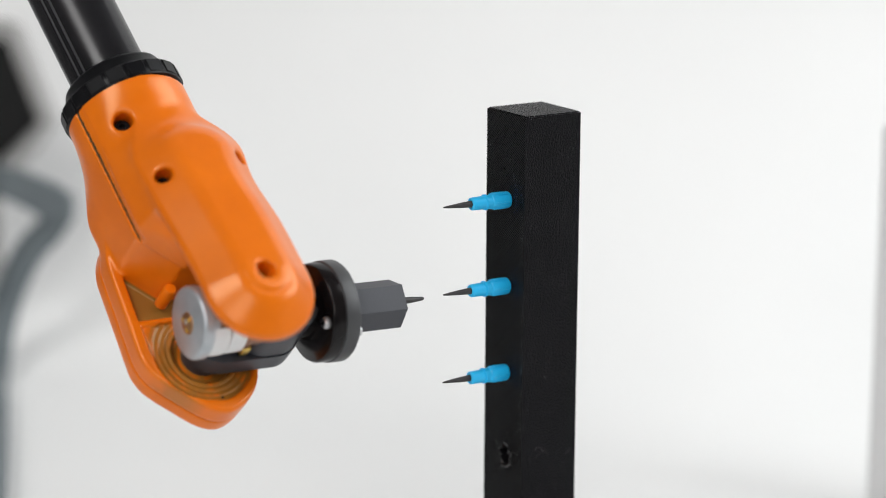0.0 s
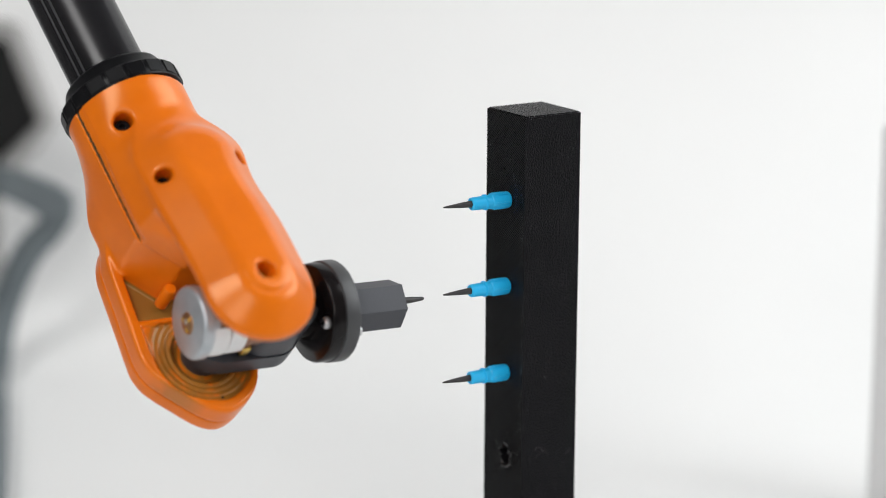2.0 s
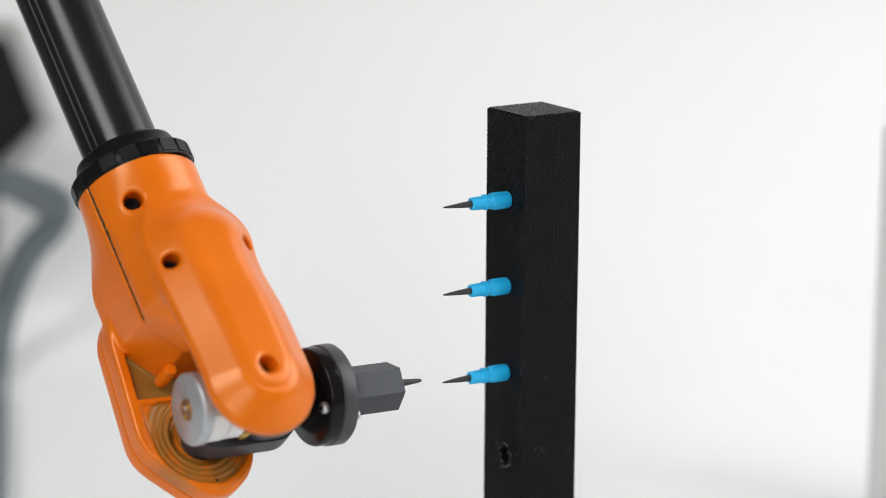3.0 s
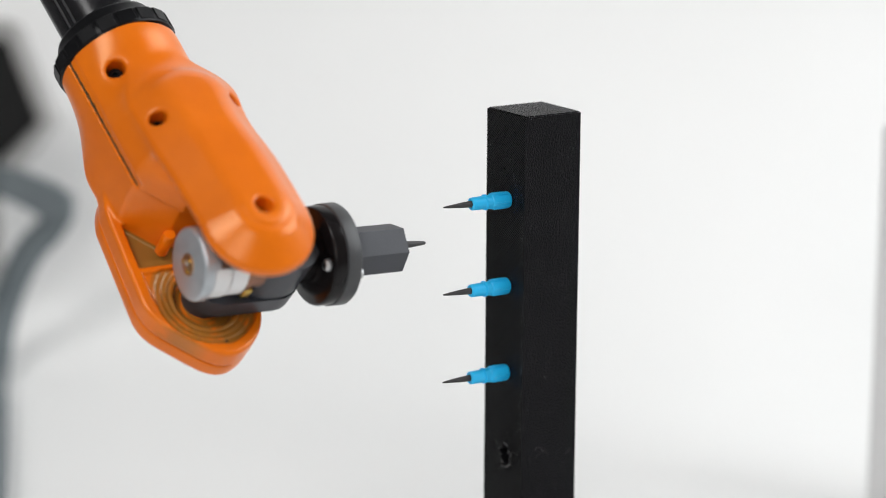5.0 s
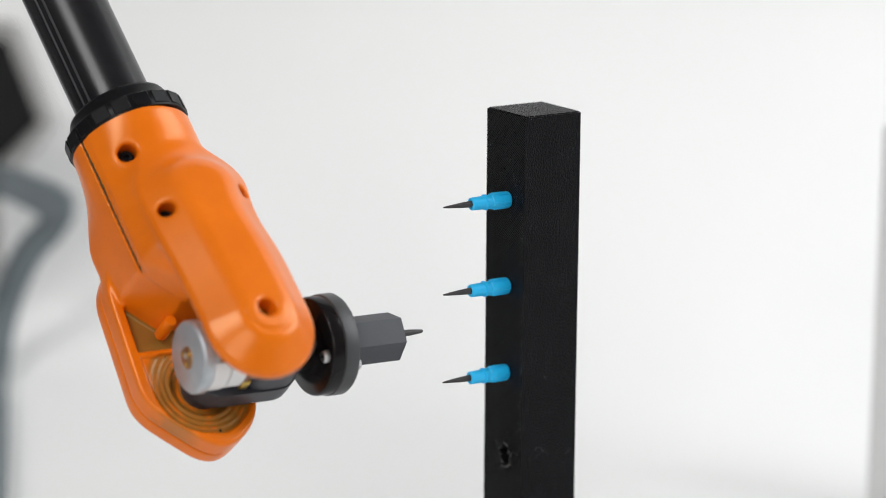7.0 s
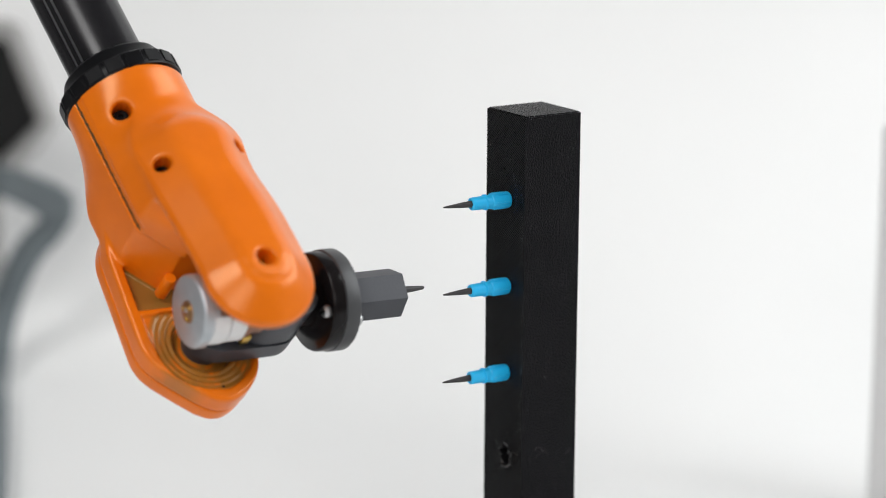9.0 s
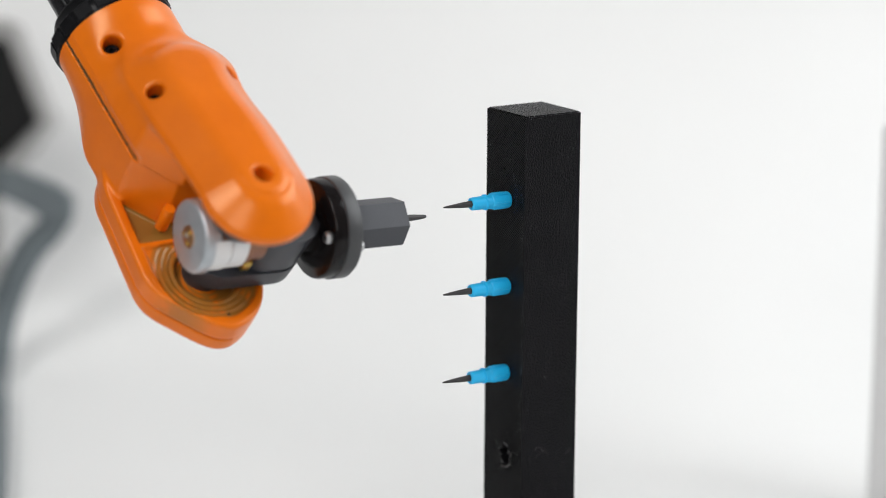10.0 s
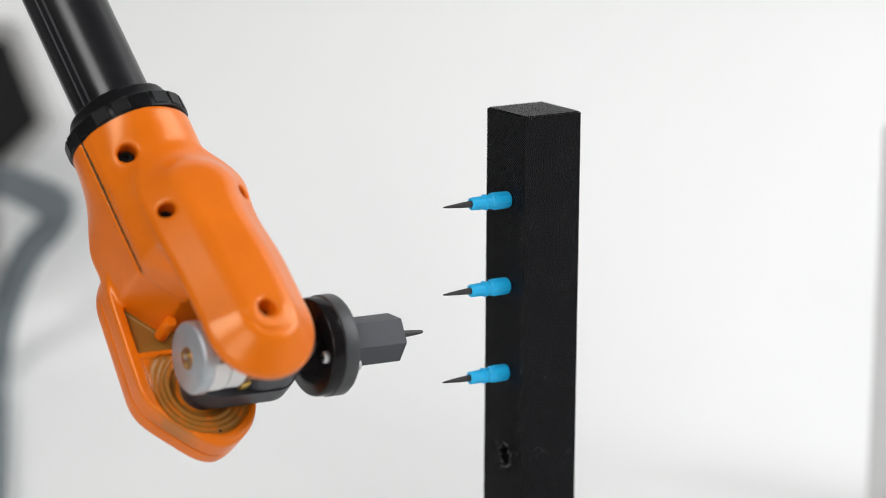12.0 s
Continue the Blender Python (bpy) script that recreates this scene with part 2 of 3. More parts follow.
def skin(field, lo, hi, step):
    """The zero surface of a distance field (millimetres), as a bmesh: one vertex in each cell that it crosses."""
    n = [int(round((h - l) / step)) + 1 for l, h in zip(lo, hi)]
    axes = [lo[i] + step * np.arange(n[i]) for i in range(3)]
    X, Y, Z = np.meshgrid(*axes, indexing="ij")
    V = field(X, Y, Z)
    V[np.abs(V) < 1e-6] = 1e-6
    shape = tuple(k - 1 for k in n)
    total = np.zeros(shape + (3,))
    count = np.zeros(shape)
    corners = [(a, b, c) for a in (0, 1) for b in (0, 1) for c in (0, 1)]
    cut = lambda o: V[o[0]:o[0] + shape[0], o[1]:o[1] + shape[1], o[2]:o[2] + shape[2]]
    for p in corners:
        for ax in range(3):
            if p[ax]:
                continue
            q = tuple(1 if i == ax else p[i] for i in range(3))
            a, b = cut(p), cut(q)
            hit = (a < 0) != (b < 0)
            t = np.where(hit, a / np.where(hit, a - b, 1.0), 0.0)
            for i in range(3):
                total[..., i] += hit * (p[i] + (t if i == ax else 0.0))
            count += hit
    live = count > 0
    ids = -np.ones(shape, dtype=int)
    ids[live] = np.arange(live.sum())
    base = np.stack(np.meshgrid(*[np.arange(k) for k in shape], indexing="ij"), axis=-1)
    pts = (base[live] + total[live] / count[live][:, None]) * step + np.array(lo)
    faces = []
    for ax in range(3):
        u, v = [(1, 2), (2, 0), (0, 1)][ax]
        sl = [slice(1, -1)] * 3
        sl[ax] = slice(0, -1)
        s2 = list(sl)
        s2[ax] = slice(1, None)
        a, b = V[tuple(sl)], V[tuple(s2)]
        idx = np.argwhere((a < 0) != (b < 0))
        flip = (a < 0)[tuple(idx.T)]
        idx = idx + 1
        idx[:, ax] -= 1
        def cell(du, dv):
            k = idx.copy()
            k[:, u] -= du
            k[:, v] -= dv
            return ids[tuple(k.T)]
        quad = np.stack([cell(1, 1), cell(0, 1), cell(0, 0), cell(1, 0)], axis=1)
        quad[~flip] = quad[~flip][:, ::-1]
        faces += quad.tolist()
    me = bpy.data.meshes.new("skin")
    me.from_pydata((pts * MM).tolist(), [], faces)
    bm = bmesh.new()
    bm.from_mesh(me)
    bpy.data.meshes.remove(me)
    return bm


def smin(a, b, k):
    h = np.clip(0.5 + 0.5 * (b - a) / k, 0, 1)
    return b + (a - b) * h - k * h * (1 - h)


def smax(a, b, k):
    return -smin(-a, -b, k)


def stadium(y, z, z0, z1, r):
    return np.hypot(y, z - np.clip(z, z0, z1)) - r


def disc_hole(x, y, z, at, way, r, depth):
    """Field of a round bore: axis through at along way, radius r, depth millimetres deep."""
    w = np.array(way, float)
    w = w / np.linalg.norm(w)
    px, py, pz = x - at[0], y - at[1], z - at[2]
    s = px * w[0] + py * w[1] + pz * w[2]
    rad = np.sqrt(np.maximum((px - s * w[0]) ** 2 + (py - s * w[1]) ** 2 + (pz - s * w[2]) ** 2, 1e-9))
    return np.maximum(rad - r, np.maximum(-s - depth, s - 8))


# ---------------------------------------------------------------- setting: room, table, backdrop
def sheet(name, mat, corners, thick, label, category):
    """A slab whose upper face has the given corners; it is thick metres deep behind them."""
    c = [Vector(p) for p in corners]
    n = (c[1] - c[0]).cross(c[3] - c[0]).normalized()
    bm = bmesh.new()
    a = [bm.verts.new(p) for p in c]
    b = [bm.verts.new(p - n * thick) for p in c]
    bm.faces.new(a)
    bm.faces.new(b[::-1])
    for i in range(4):
        bm.faces.new((a[i], b[i], b[(i + 1) % 4], a[(i + 1) % 4]))
    return tagged(part(name, bm, mat, smooth=False), label, category, kind="structure")


# closed room, out of view; its off-white sheets are added to bounce light
X0, X1, Y0, Y1, FLOOR, TOP = -2.4, 2.4, -2.4, 2.4, -0.75, 1.95
sheet("floor", M_WALL, [(X0, Y0, FLOOR), (X1, Y0, FLOOR), (X1, Y1, FLOOR), (X0, Y1, FLOOR)], 0.1, "unseen pale floor under the table", "floor")
sheet("ceiling", M_WALL, [(X0, Y0, TOP), (X0, Y1, TOP), (X1, Y1, TOP), (X1, Y0, TOP)], 0.1, "unseen off-white ceiling", "ceiling")
sheet("wall_south", M_WALL, [(X0, Y0, FLOOR), (X0, Y0, TOP), (X1, Y0, TOP), (X1, Y0, FLOOR)], 0.1, "unseen off-white wall", "wall")
sheet("wall_north", M_WALL, [(X0, Y1, FLOOR), (X1, Y1, FLOOR), (X1, Y1, TOP), (X0, Y1, TOP)], 0.1, "unseen off-white wall", "wall")
sheet("wall_west", M_WALL, [(X0, Y0, FLOOR), (X0, Y1, FLOOR), (X0, Y1, TOP), (X0, Y0, TOP)], 0.1, "unseen off-white wall", "wall")
sheet("wall_east", M_WALL, [(X1, Y0, FLOOR), (X1, Y0, TOP), (X1, Y1, TOP), (X1, Y1, FLOOR)], 0.1, "unseen off-white wall", "wall")


def backdrop():
    """Seamless white paper: lies on the table, then bends up behind the set; u runs away from the camera."""
    away = Vector((AHEAD.x, AHEAD.y, 0)).normalized()
    here = Vector((EYE.x, EYE.y, 0))
    prof = [(0.35, 0.0), (0.6, 0.0), (0.85, 0.0), (1.05, 0.0)]
    r, c = 0.20, (1.05, 0.20)
    prof += [(c[0] + r * math.sin(a), c[1] - r * math.cos(a)) for a in (math.pi / 2 * i / 16 for i in range(1, 17))]
    prof += [(1.25, 0.5), (1.25, 0.9)]
    bm = bmesh.new()
    def line(off):
        out = []
        for i, (u, z) in enumerate(prof):
            a, b = prof[max(i - 1, 0)], prof[min(i + 1, len(prof) - 1)]
            t = Vector((b[0] - a[0], b[1] - a[1])).normalized()
            p = Vector((u, z)) + Vector((t.y, -t.x)) * off
            out.append([bm.verts.new(here + away * p.x + SIDE * s + Vector((0, 0, p.y))) for s in (-0.44, 0.75)])
        return out
    front, back = line(0.0), line(0.0012)
    for a, b in zip(front, front[1:]):
        bm.faces.new((a[0], a[1], b[1], b[0]))
    for a, b in zip(back, back[1:]):
        bm.faces.new((a[0], b[0], b[1], a[1]))
    for a, b in zip(list(zip(front, back)), list(zip(front, back))[1:]):
        for s in (0, 1):
            bm.faces.new((a[0][s], b[0][s], b[1][s], a[1][s]))
    bm.faces.new((front[0][0], front[0][1], back[0][1], back[0][0]))
    bm.faces.new((front[-1][0], front[-1][1], back[-1][1], back[-1][0]))
    return tagged(part("backdrop", bm, M_PAPER), "seamless white paper sweep on the table", "backdrop", kind="structure")


backdrop()


def table():
    away = Vector((AHEAD.x, AHEAD.y, 0)).normalized()
    here = Vector((EYE.x, EYE.y, 0)) + away * 1.0
    m = Matrix.Translation(here) @ Matrix.Rotation(math.atan2(SIDE.y, SIDE.x), 4, "Z")
    top = part("work_table", box((-0.9, -0.75, -0.034), (0.9, 0.75, -0.004), 0.004), M_TABLE, m=m)
    tagged(top, "grey work table under the paper sweep", "table")
    for x in (-0.82, 0.82):
        for y in (-0.68, 0.68):
            part("leg", box((x - 0.03, y - 0.03, -0.75), (x + 0.03, y + 0.03, -0.034), 0.004), M_BEZEL, top, "grey metal leg")
    return top


table()


# ---------------------------------------------------------------- the printed post
POST, POST_H = 0.020, 0.1703


def post():
    """Square post with a small torn screw hole in the face that carries the pens."""
    bm = bmesh.new()
    s, h, hz, hy, r = POST, POST_H, 0.0636, 0.0087, 0.0023
    bevel = 0.0004
    n = 16
    ring = []
    for i in range(n):
        a = 2 * math.pi * i / n
        wob = r * (1 + 0.16 * math.sin(3 * a + 1) + 0.1 * math.sin(5 * a))
        ring.append((hy + wob * math.cos(a), hz + wob * 1.25 * math.sin(a)))
    z0, z1 = hz - 0.008, hz + 0.008
    rim = []
    for i in range(n):
        c, d = math.cos(2 * math.pi * i / n), math.sin(2 * math.pi * i / n)
        k = min(((s - hy) if c > 0 else hy) / max(abs(c), 1e-6), 0.008 / max(abs(d), 1e-6))
        rim.append((hy + k * c, hz + k * d))
    vin = [bm.verts.new((0, y, z)) for y, z in ring]
    vdeep = [bm.verts.new((0.004, y, z)) for y, z in ring]
    vout = [bm.verts.new((0, y, z)) for y, z in rim]
    corner = {k: bm.verts.new((0, *k)) for k in ((0, z0), (s, z0), (0, z1), (s, z1))}
    for i in range(n):
        k = (i + 1) % n
        bm.faces.new((vout[i], vout[k], vin[k], vin[i]))
        bm.faces.new((vin[i], vin[k], vdeep[k], vdeep[i]))
        a, b = rim[i], rim[k]
        if abs(a[0] - b[0]) > 1e-6 and abs(a[1] - b[1]) > 1e-6:
            for key, v in corner.items():
                if min(abs(key[0] - a[0]), abs(key[0] - b[0])) < 1e-6 and min(abs(key[1] - a[1]), abs(key[1] - b[1])) < 1e-6:
                    bm.faces.new((vout[i], v, vout[k]))
    bm.faces.new(vdeep)
    bot = {k: bm.verts.new(k) for k in ((0, 0, 0), (0, s, 0), (s, 0, 0), (s, s, 0))}
    top = {k: bm.verts.new((*k, h)) for k in ((0, 0), (0, s), (s, 0), (s, s))}
    B = lambda x, y: bot[(x, y, 0)]
    up = [v for v in vout if abs(v.co.z - z1) < 1e-6]
    dn = [v for v in vout if abs(v.co.z - z0) < 1e-6]
    up.sort(key=lambda v: v.co.y)
    dn.sort(key=lambda v: v.co.y)
    bm.faces.new([corner[(0, z1)], *up, corner[(s, z1)], top[(0, s)], top[(0, 0)]])
    bm.faces.new([corner[(0, z0)], *dn, corner[(s, z0)], B(0, s), B(0, 0)])
    left = sorted([v for v in vout if abs(v.co.y) < 1e-6], key=lambda v: v.co.z)
    right = sorted([v for v in vout if abs(v.co.y - s) < 1e-6], key=lambda v: v.co.z)
    bm.faces.new([B(0, 0), corner[(0, z0)], *left, corner[(0, z1)], top[(0, 0)], top[(s, 0)], B(s, 0)])
    bm.faces.new([B(0, s), corner[(s, z0)], *right, corner[(s, z1)], top[(0, s)], top[(s, s)], B(s, s)])
    bm.faces.new([B(s, 0), top[(s, 0)], top[(s, s)], B(s, s)])
    bm.faces.new([top[(0, 0)], top[(s, 0)], top[(s, s)], top[(0, s)]])
    bm.faces.new([B(0, 0), B(s, 0), B(s, s), B(0, s)])
    bmesh.ops.bevel(bm, geom=[e for e in bm.edges if abs(e.verts[0].co.z - h) < 1e-6 and abs(e.verts[1].co.z - h) < 1e-6],
                    offset=bevel, segments=2, affect="EDGES")
    for v in bm.verts:
        v.co.y *= 1.022
    ob = part("post", bm, M_POST, smooth=False)
    tagged(ob, "square black printed plastic post with three blue pens", "post")
    return ob


the_post = post()


def torn_rim():
    """Curled burrs round the screw hole."""
    bm = bmesh.new()
    rnd = random.Random(4)
    for i in range(15):
        a = 2 * math.pi * i / 15 + rnd.uniform(-0.15, 0.15)
        r = rnd.uniform(0.0023, 0.0034)
        m = pose(-0.0001, 0.0087 + r * math.cos(a), 0.0636 + r * 1.25 * math.sin(a), math.degrees(a) + rnd.uniform(-40, 40), rnd.uniform(-30, 30), 0)
        size = rnd.uniform(0.0003, 0.0008)
        box((-0.0003, -size * 0.4, -size), (0.0003, size * 0.4, size * 1.3), 0.0001, bm=(one := bmesh.new()), m=m, segments=1)
        me = bpy.data.meshes.new("burr")
        one.to_mesh(me)
        one.free()
        bm.from_mesh(me)
        bpy.data.meshes.remove(me)
    return part("torn_rim", bm, M_SCUFF, the_post, "curled burrs of black plastic")


torn_rim()


def plastic_hairs():
    """Fine strings left by the printer, near the hole and under the top."""
    bm = bmesh.new()
    rnd = random.Random(11)
    for y, z, n in ((0.0050, 0.0655, 7), (0.0045, 0.0610, 5), (0.0125, 0.0660, 5), (0.0040, 0.1505, 8), (0.0036, 0.1490, 6), (0.0060, 0.1200, 5), (0.0045, 0.0935, 5), (0.0032, 0.1460, 6)):
        a = rnd.uniform(0, 360)
        for i in range(n):
            a += rnd.uniform(-50, 50)
            step = rnd.uniform(0.0003, 0.0006)
            m = pose(-0.00006, y, z, a, 0, 0)
            one = box((-0.00005, 0, -0.00004), (0.00005, step, 0.00004), m=m)
            me = bpy.data.meshes.new("hair")
            one.to_mesh(me)
            one.free()
            bm.from_mesh(me)
            bpy.data.meshes.remove(me)
            y, z = y + step * math.cos(radians(a)), z + step * math.sin(radians(a))
    return tagged(part("plastic_hair", bm, M_HAIR, the_post, "fine grey strings of plastic", smooth=False), kind="stuff")


plastic_hairs()


def print_flecks():
    """Specks of torn plastic along the corner of the post and about the pens."""
    bm = bmesh.new()
    rnd = random.Random(23)

    def fleck(m, size):
        c = bmesh.ops.create_cube(bm, size=1.0, matrix=m @ Matrix.Diagonal((size * 0.5, size, size * rnd.uniform(0.6, 1.8), 1)))
        return c

    for i in range(200):
        z = rnd.uniform(0.066, 0.152)
        y = abs(rnd.gauss(0.0, 0.0011)) + 0.0002
        fleck(pose(-0.00002, y, z, rnd.uniform(0, 90), 0, 0), rnd.uniform(0.00008, 0.00026))
    for i in range(30):
        fleck(pose(-0.00002, 0.0200 - abs(rnd.gauss(0, 0.0012)), rnd.uniform(0.150, 0.1692), rnd.uniform(0, 90), 0, 0), rnd.uniform(0.00008, 0.00026))
    for i in range(14):
        fleck(pose(rnd.uniform(0.0, 0.02), -0.00002, POST_H - abs(rnd.gauss(0, 0.0004)), 0, rnd.uniform(0, 90), 90), rnd.uniform(0.0001, 0.0003))
    return tagged(part("print_fleck", bm, M_FLECK, the_post, "fine grey specks of plastic", smooth=False), kind="stuff")


def blue_spill():
    """Blue reflection of each pen on the post, put in as dark blue specks."""
    rnd = random.Random(31)
    bm = bmesh.new()
    for z0 in (0.1444, 0.1178, 0.0907):
        for i in range(55):
            m = pose(-0.00002, abs(rnd.gauss(0.0042, 0.0016)) + 0.0002, z0 + rnd.gauss(0.0006, 0.0030), rnd.uniform(0, 90), 0, 0)
            size = rnd.uniform(0.00010, 0.00026)
            bmesh.ops.create_cube(bm, size=1.0, matrix=m @ Matrix.Diagonal((size * 0.5, size, size * rnd.uniform(0.8, 2.5), 1)))
    return tagged(part("spill_speck", bm, M_SPILL_BLUE, the_post, "fine dark blue specks for the pens' reflection", smooth=False), kind="stuff")


print_flecks()
blue_spill()


def front_scratches():
    """Short pale scratches and one black disc for a hole's dark, low on the post's broad face."""
    bm = bmesh.new()
    rnd = random.Random(7)
    for x, z, turn, n in ((0.0048, 0.0665, 60, 7), (0.0072, 0.0672, -40, 5), (0.0055, 0.0645, 80, 4), (0.0152, 0.0610, 20, 6), (0.0165, 0.0640, 35, 4)):
        for i in range(n):
            turn += rnd.uniform(-35, 35)
            step = rnd.uniform(0.0003, 0.0006)
            m = Matrix.Translation((x, -0.00003, z)) @ Matrix.Rotation(radians(-turn), 4, "Y")
            bmesh.ops.create_cube(bm, size=1.0, matrix=m @ Matrix.Translation((step / 2, 0, 0)) @ Matrix.Diagonal((step, 0.00008, 0.00007, 1)))
            x, z = x + step * math.cos(radians(turn)), z + step * math.sin(radians(turn))
    tagged(part("scratch", bm, M_SCUFF, the_post, "short pale scratches", smooth=False), kind="stuff")
    part("pit_disc", lathe([(-0.4, 0), (-0.4, 0.34), (0.05, 0.34), (0.05, 0)], 12, m=pose(0.0110, 0.0, 0.0746, 0, 0, -90)), M_SCREEN, the_post, "small black disc")


front_scratches()


def pen(z):
    """A blue pen nib holder pushed into the post, its dark point towards the robot."""
    root = new("pen_nib")
    root.location = (0, 0.0088, z - 0.0005)
    root.rotation_euler = (0, 0, math.pi)
    tagged(root, "sky blue plastic pen nib with dark point", "pen", "pens in the post")
    part("socket", lathe([(-3, 2.3), (0.0, 2.3), (0.2, 2.46), (0.5, 2.52), (5.9, 2.38), (6.2, 2.2)], 40), M_BLUE, root)
    part("collar", lathe([(6.1, 1.9), (6.15, 2.34), (6.3, 2.34), (6.5, 2.16), (7.9, 2.1), (8.0, 2.4), (8.6, 2.38), (8.7, 1.9)], 40), M_BLUE, root)
    part("sleeve", lathe([(8.6, 1.9), (8.65, 2.04), (12.5, 1.98), (13.1, 1.92), (13.4, 1.66), (13.35, 1.1), (12.4, 1.05)], 40), M_BLUE, root)
    for i in range(6):
        m = Matrix.Rotation(radians(60 * i + 25), 4, "X")
        part("rib", box((0.0008, -0.00028, 0.0022), (0.0058, 0.00028, 0.00263), 0.00012, m=m, segments=1), M_BLUE, root)
    part("point", lathe([(12.1, 1.0), (13.8, 0.98), (17.1, 0.78), (20.6, 0.48), (22.6, 0.27), (22.95, 0.14), (23.0, 0)], 20), M_NEEDLE, root, "dark graphite point")
    return root


for z in (0.1444, 0.1178, 0.0907):
    pen(z)


# ---------------------------------------------------------------- the robot arm
robot = tagged(new("robot_arm"), "small desktop robot arm with orange wrist housing", "robot arm")
SEAM = 4.0     # the level at which the two halves meet
LEAN = 5.2     # the collar sits this far off the fork's middle plane


def loft(x, y, z, section):
    """Goes over from the round collar to a section of the body along the forearm."""
    w = np.clip(z / 30.0, 0, 1)
    w = w * w * (3 - 2 * w)
    return (1 - w) * (np.hypot(x - 0.7, y) - 18.1) + w * section


def housing_top(x, y, z):
    """Upper half of the wrist housing: x across the fork, y sideways, z along the forearm."""
    y0, y = y, y - LEAN * np.clip(1 - z / 45.0, 0, 1)
    jt = 35.0 - 0.19 * np.maximum(76.0 - z, 0)
    jt = smin(jt, 18.6 + 0.34 * np.maximum(z - 5.0, 0), 3.0)
    st = stadium(y0, z, 31.0, 77.8, 17.9) + 0.8 * (1 + np.tanh((z - 54.0) / 11.0))
    st = st + 2.9 * np.exp(-((z - 40.0) / 13.0) ** 2) * np.clip(0.5 - y0 / 8.0, 0, 1)
    f = smax(x - jt, (x - jt + 0.8 * (st + 9.0)) * 0.78, 2.0)
    f = smax(st, f, 0.9)
    root = z - np.minimum(44.9 + (18.0 - np.abs(y)), 55.4)
    fork = jt - 10.0 - x
    f = smax(f, smin(root, fork, 3.0), 1.5)
    body = loft(x, y, z, smax(np.abs(y) - 17.3, x - 11.5, 8.0))
    body = smax(body, z - np.minimum(44.9 + (18.0 - np.abs(y)), 55.4), 1.2)
    f = smin(f, body, 8.0)
    f = smax(f, loft(x, y, z, np.abs(y) - 17.4) - np.maximum(x - 6.5, 0), 1.0)
    f = smax(f, -z, 0.6)
    f = np.maximum(f, SEAM + 0.24 - x)
    y = y0
    for at, way, r in (((15.2, 15.0, 12.3), (0.95, 0.3, 0.1), 2.7), ((24.2, 13.9, 36.9), (0.95, 0.3, 0), 2.4),
                       ((19.8, -11.6, 32.6), (0.85, -0.5, 0), 2.1), ((34.9, 0, 76.2), (1, 0, 0), 2.7)):
        f = smax(f, -disc_hole(x, y, z, at, way, r, 9.0), 1.1)
    ring = np.maximum(np.abs(np.hypot(y, z - 76.2) - 7.4) - 0.55, 34.35 - x)
    return smax(f, -ring, 0.45)


def fork_plate(y, z):
    """Outline of the far fork plate: round end with one flattened corner."""
    d = stadium(y - 2.6, z, 44.0, 77.4, 17.7)
    return smax(d, 0.703 * y + 0.711 * z - 69.8, 4.5)


def housing_low(x, y, z):
    """Lower half: body block and the far fork plate with its stepped bearing seat."""
    ys = y - LEAN * np.clip(1 - z / 45.0, 0, 1)
    jb = -22.0 + 0.17 * np.maximum(26.0 - z, 0)
    flank = np.abs(ys) - 18.0
    section = smax(smax(flank, jb - x, 3.0), (jb - x + flank + 3.0) * 0.7071, 1.5)
    f = loft(x, ys, z, section)
    f = smax(f, z - np.minimum(45.5 + (18.0 - np.abs(ys)), 56.0), 1.0)
    plate = fork_plate(y, z)
    p = smax(smax(plate, x + 13.6, 1.3), -20.3 - x, 0.4)
    inside = plate + 3.4
    pocket = np.maximum(np.maximum(inside, -16.4 - x), z - 62.2)
    tray = np.maximum(np.maximum(inside + 0.3, -14.45 - x), 64.4 - z)
    p = smax(smax(p, -pocket, 0.9), -tray, 0.9)
    rad = np.hypot(y - 0.8, z - 74.9)
    seat = 1.05 + 0.03 * (15.4 - rad) + 0.27 * np.sin(2 * math.pi * rad / 1.75)
    p = smax(p, -np.maximum(np.maximum(rad - 15.4, -13.6 - seat - x), 63.8 - z), 0.4)
    p = smax(p, -np.maximum(rad - 9.0, -17.6 - x), 0.5)
    f = smin(f, p, 1.5)
    f = smax(f, -z, 0.6)
    return np.maximum(f, x - SEAM + 0.24)


def cover_low(x, y, z):
    edge = fork_plate(y, z) + 0.25
    return np.maximum(smax(edge, -27.1 - x, 2.8), smax(edge, x + 20.85, 0.5))


COLLAR = pose(0.0007, 0.0052, 0.0003, 6.7)
ALONG = COLLAR @ Matrix(((0, 1, 0, 0), (0, 0, 1, 0), (1, 0, 0, 0), (0, 0, 0, 1)))
def seam_shade(x, y, z):
    """Thin sheet between the two halves, a little inside their outline, added to darken the seam."""
    return np.maximum(housing_low(x * 0 + 2.0, y, z) + 0.42, np.abs(x - SEAM) - 0.36)


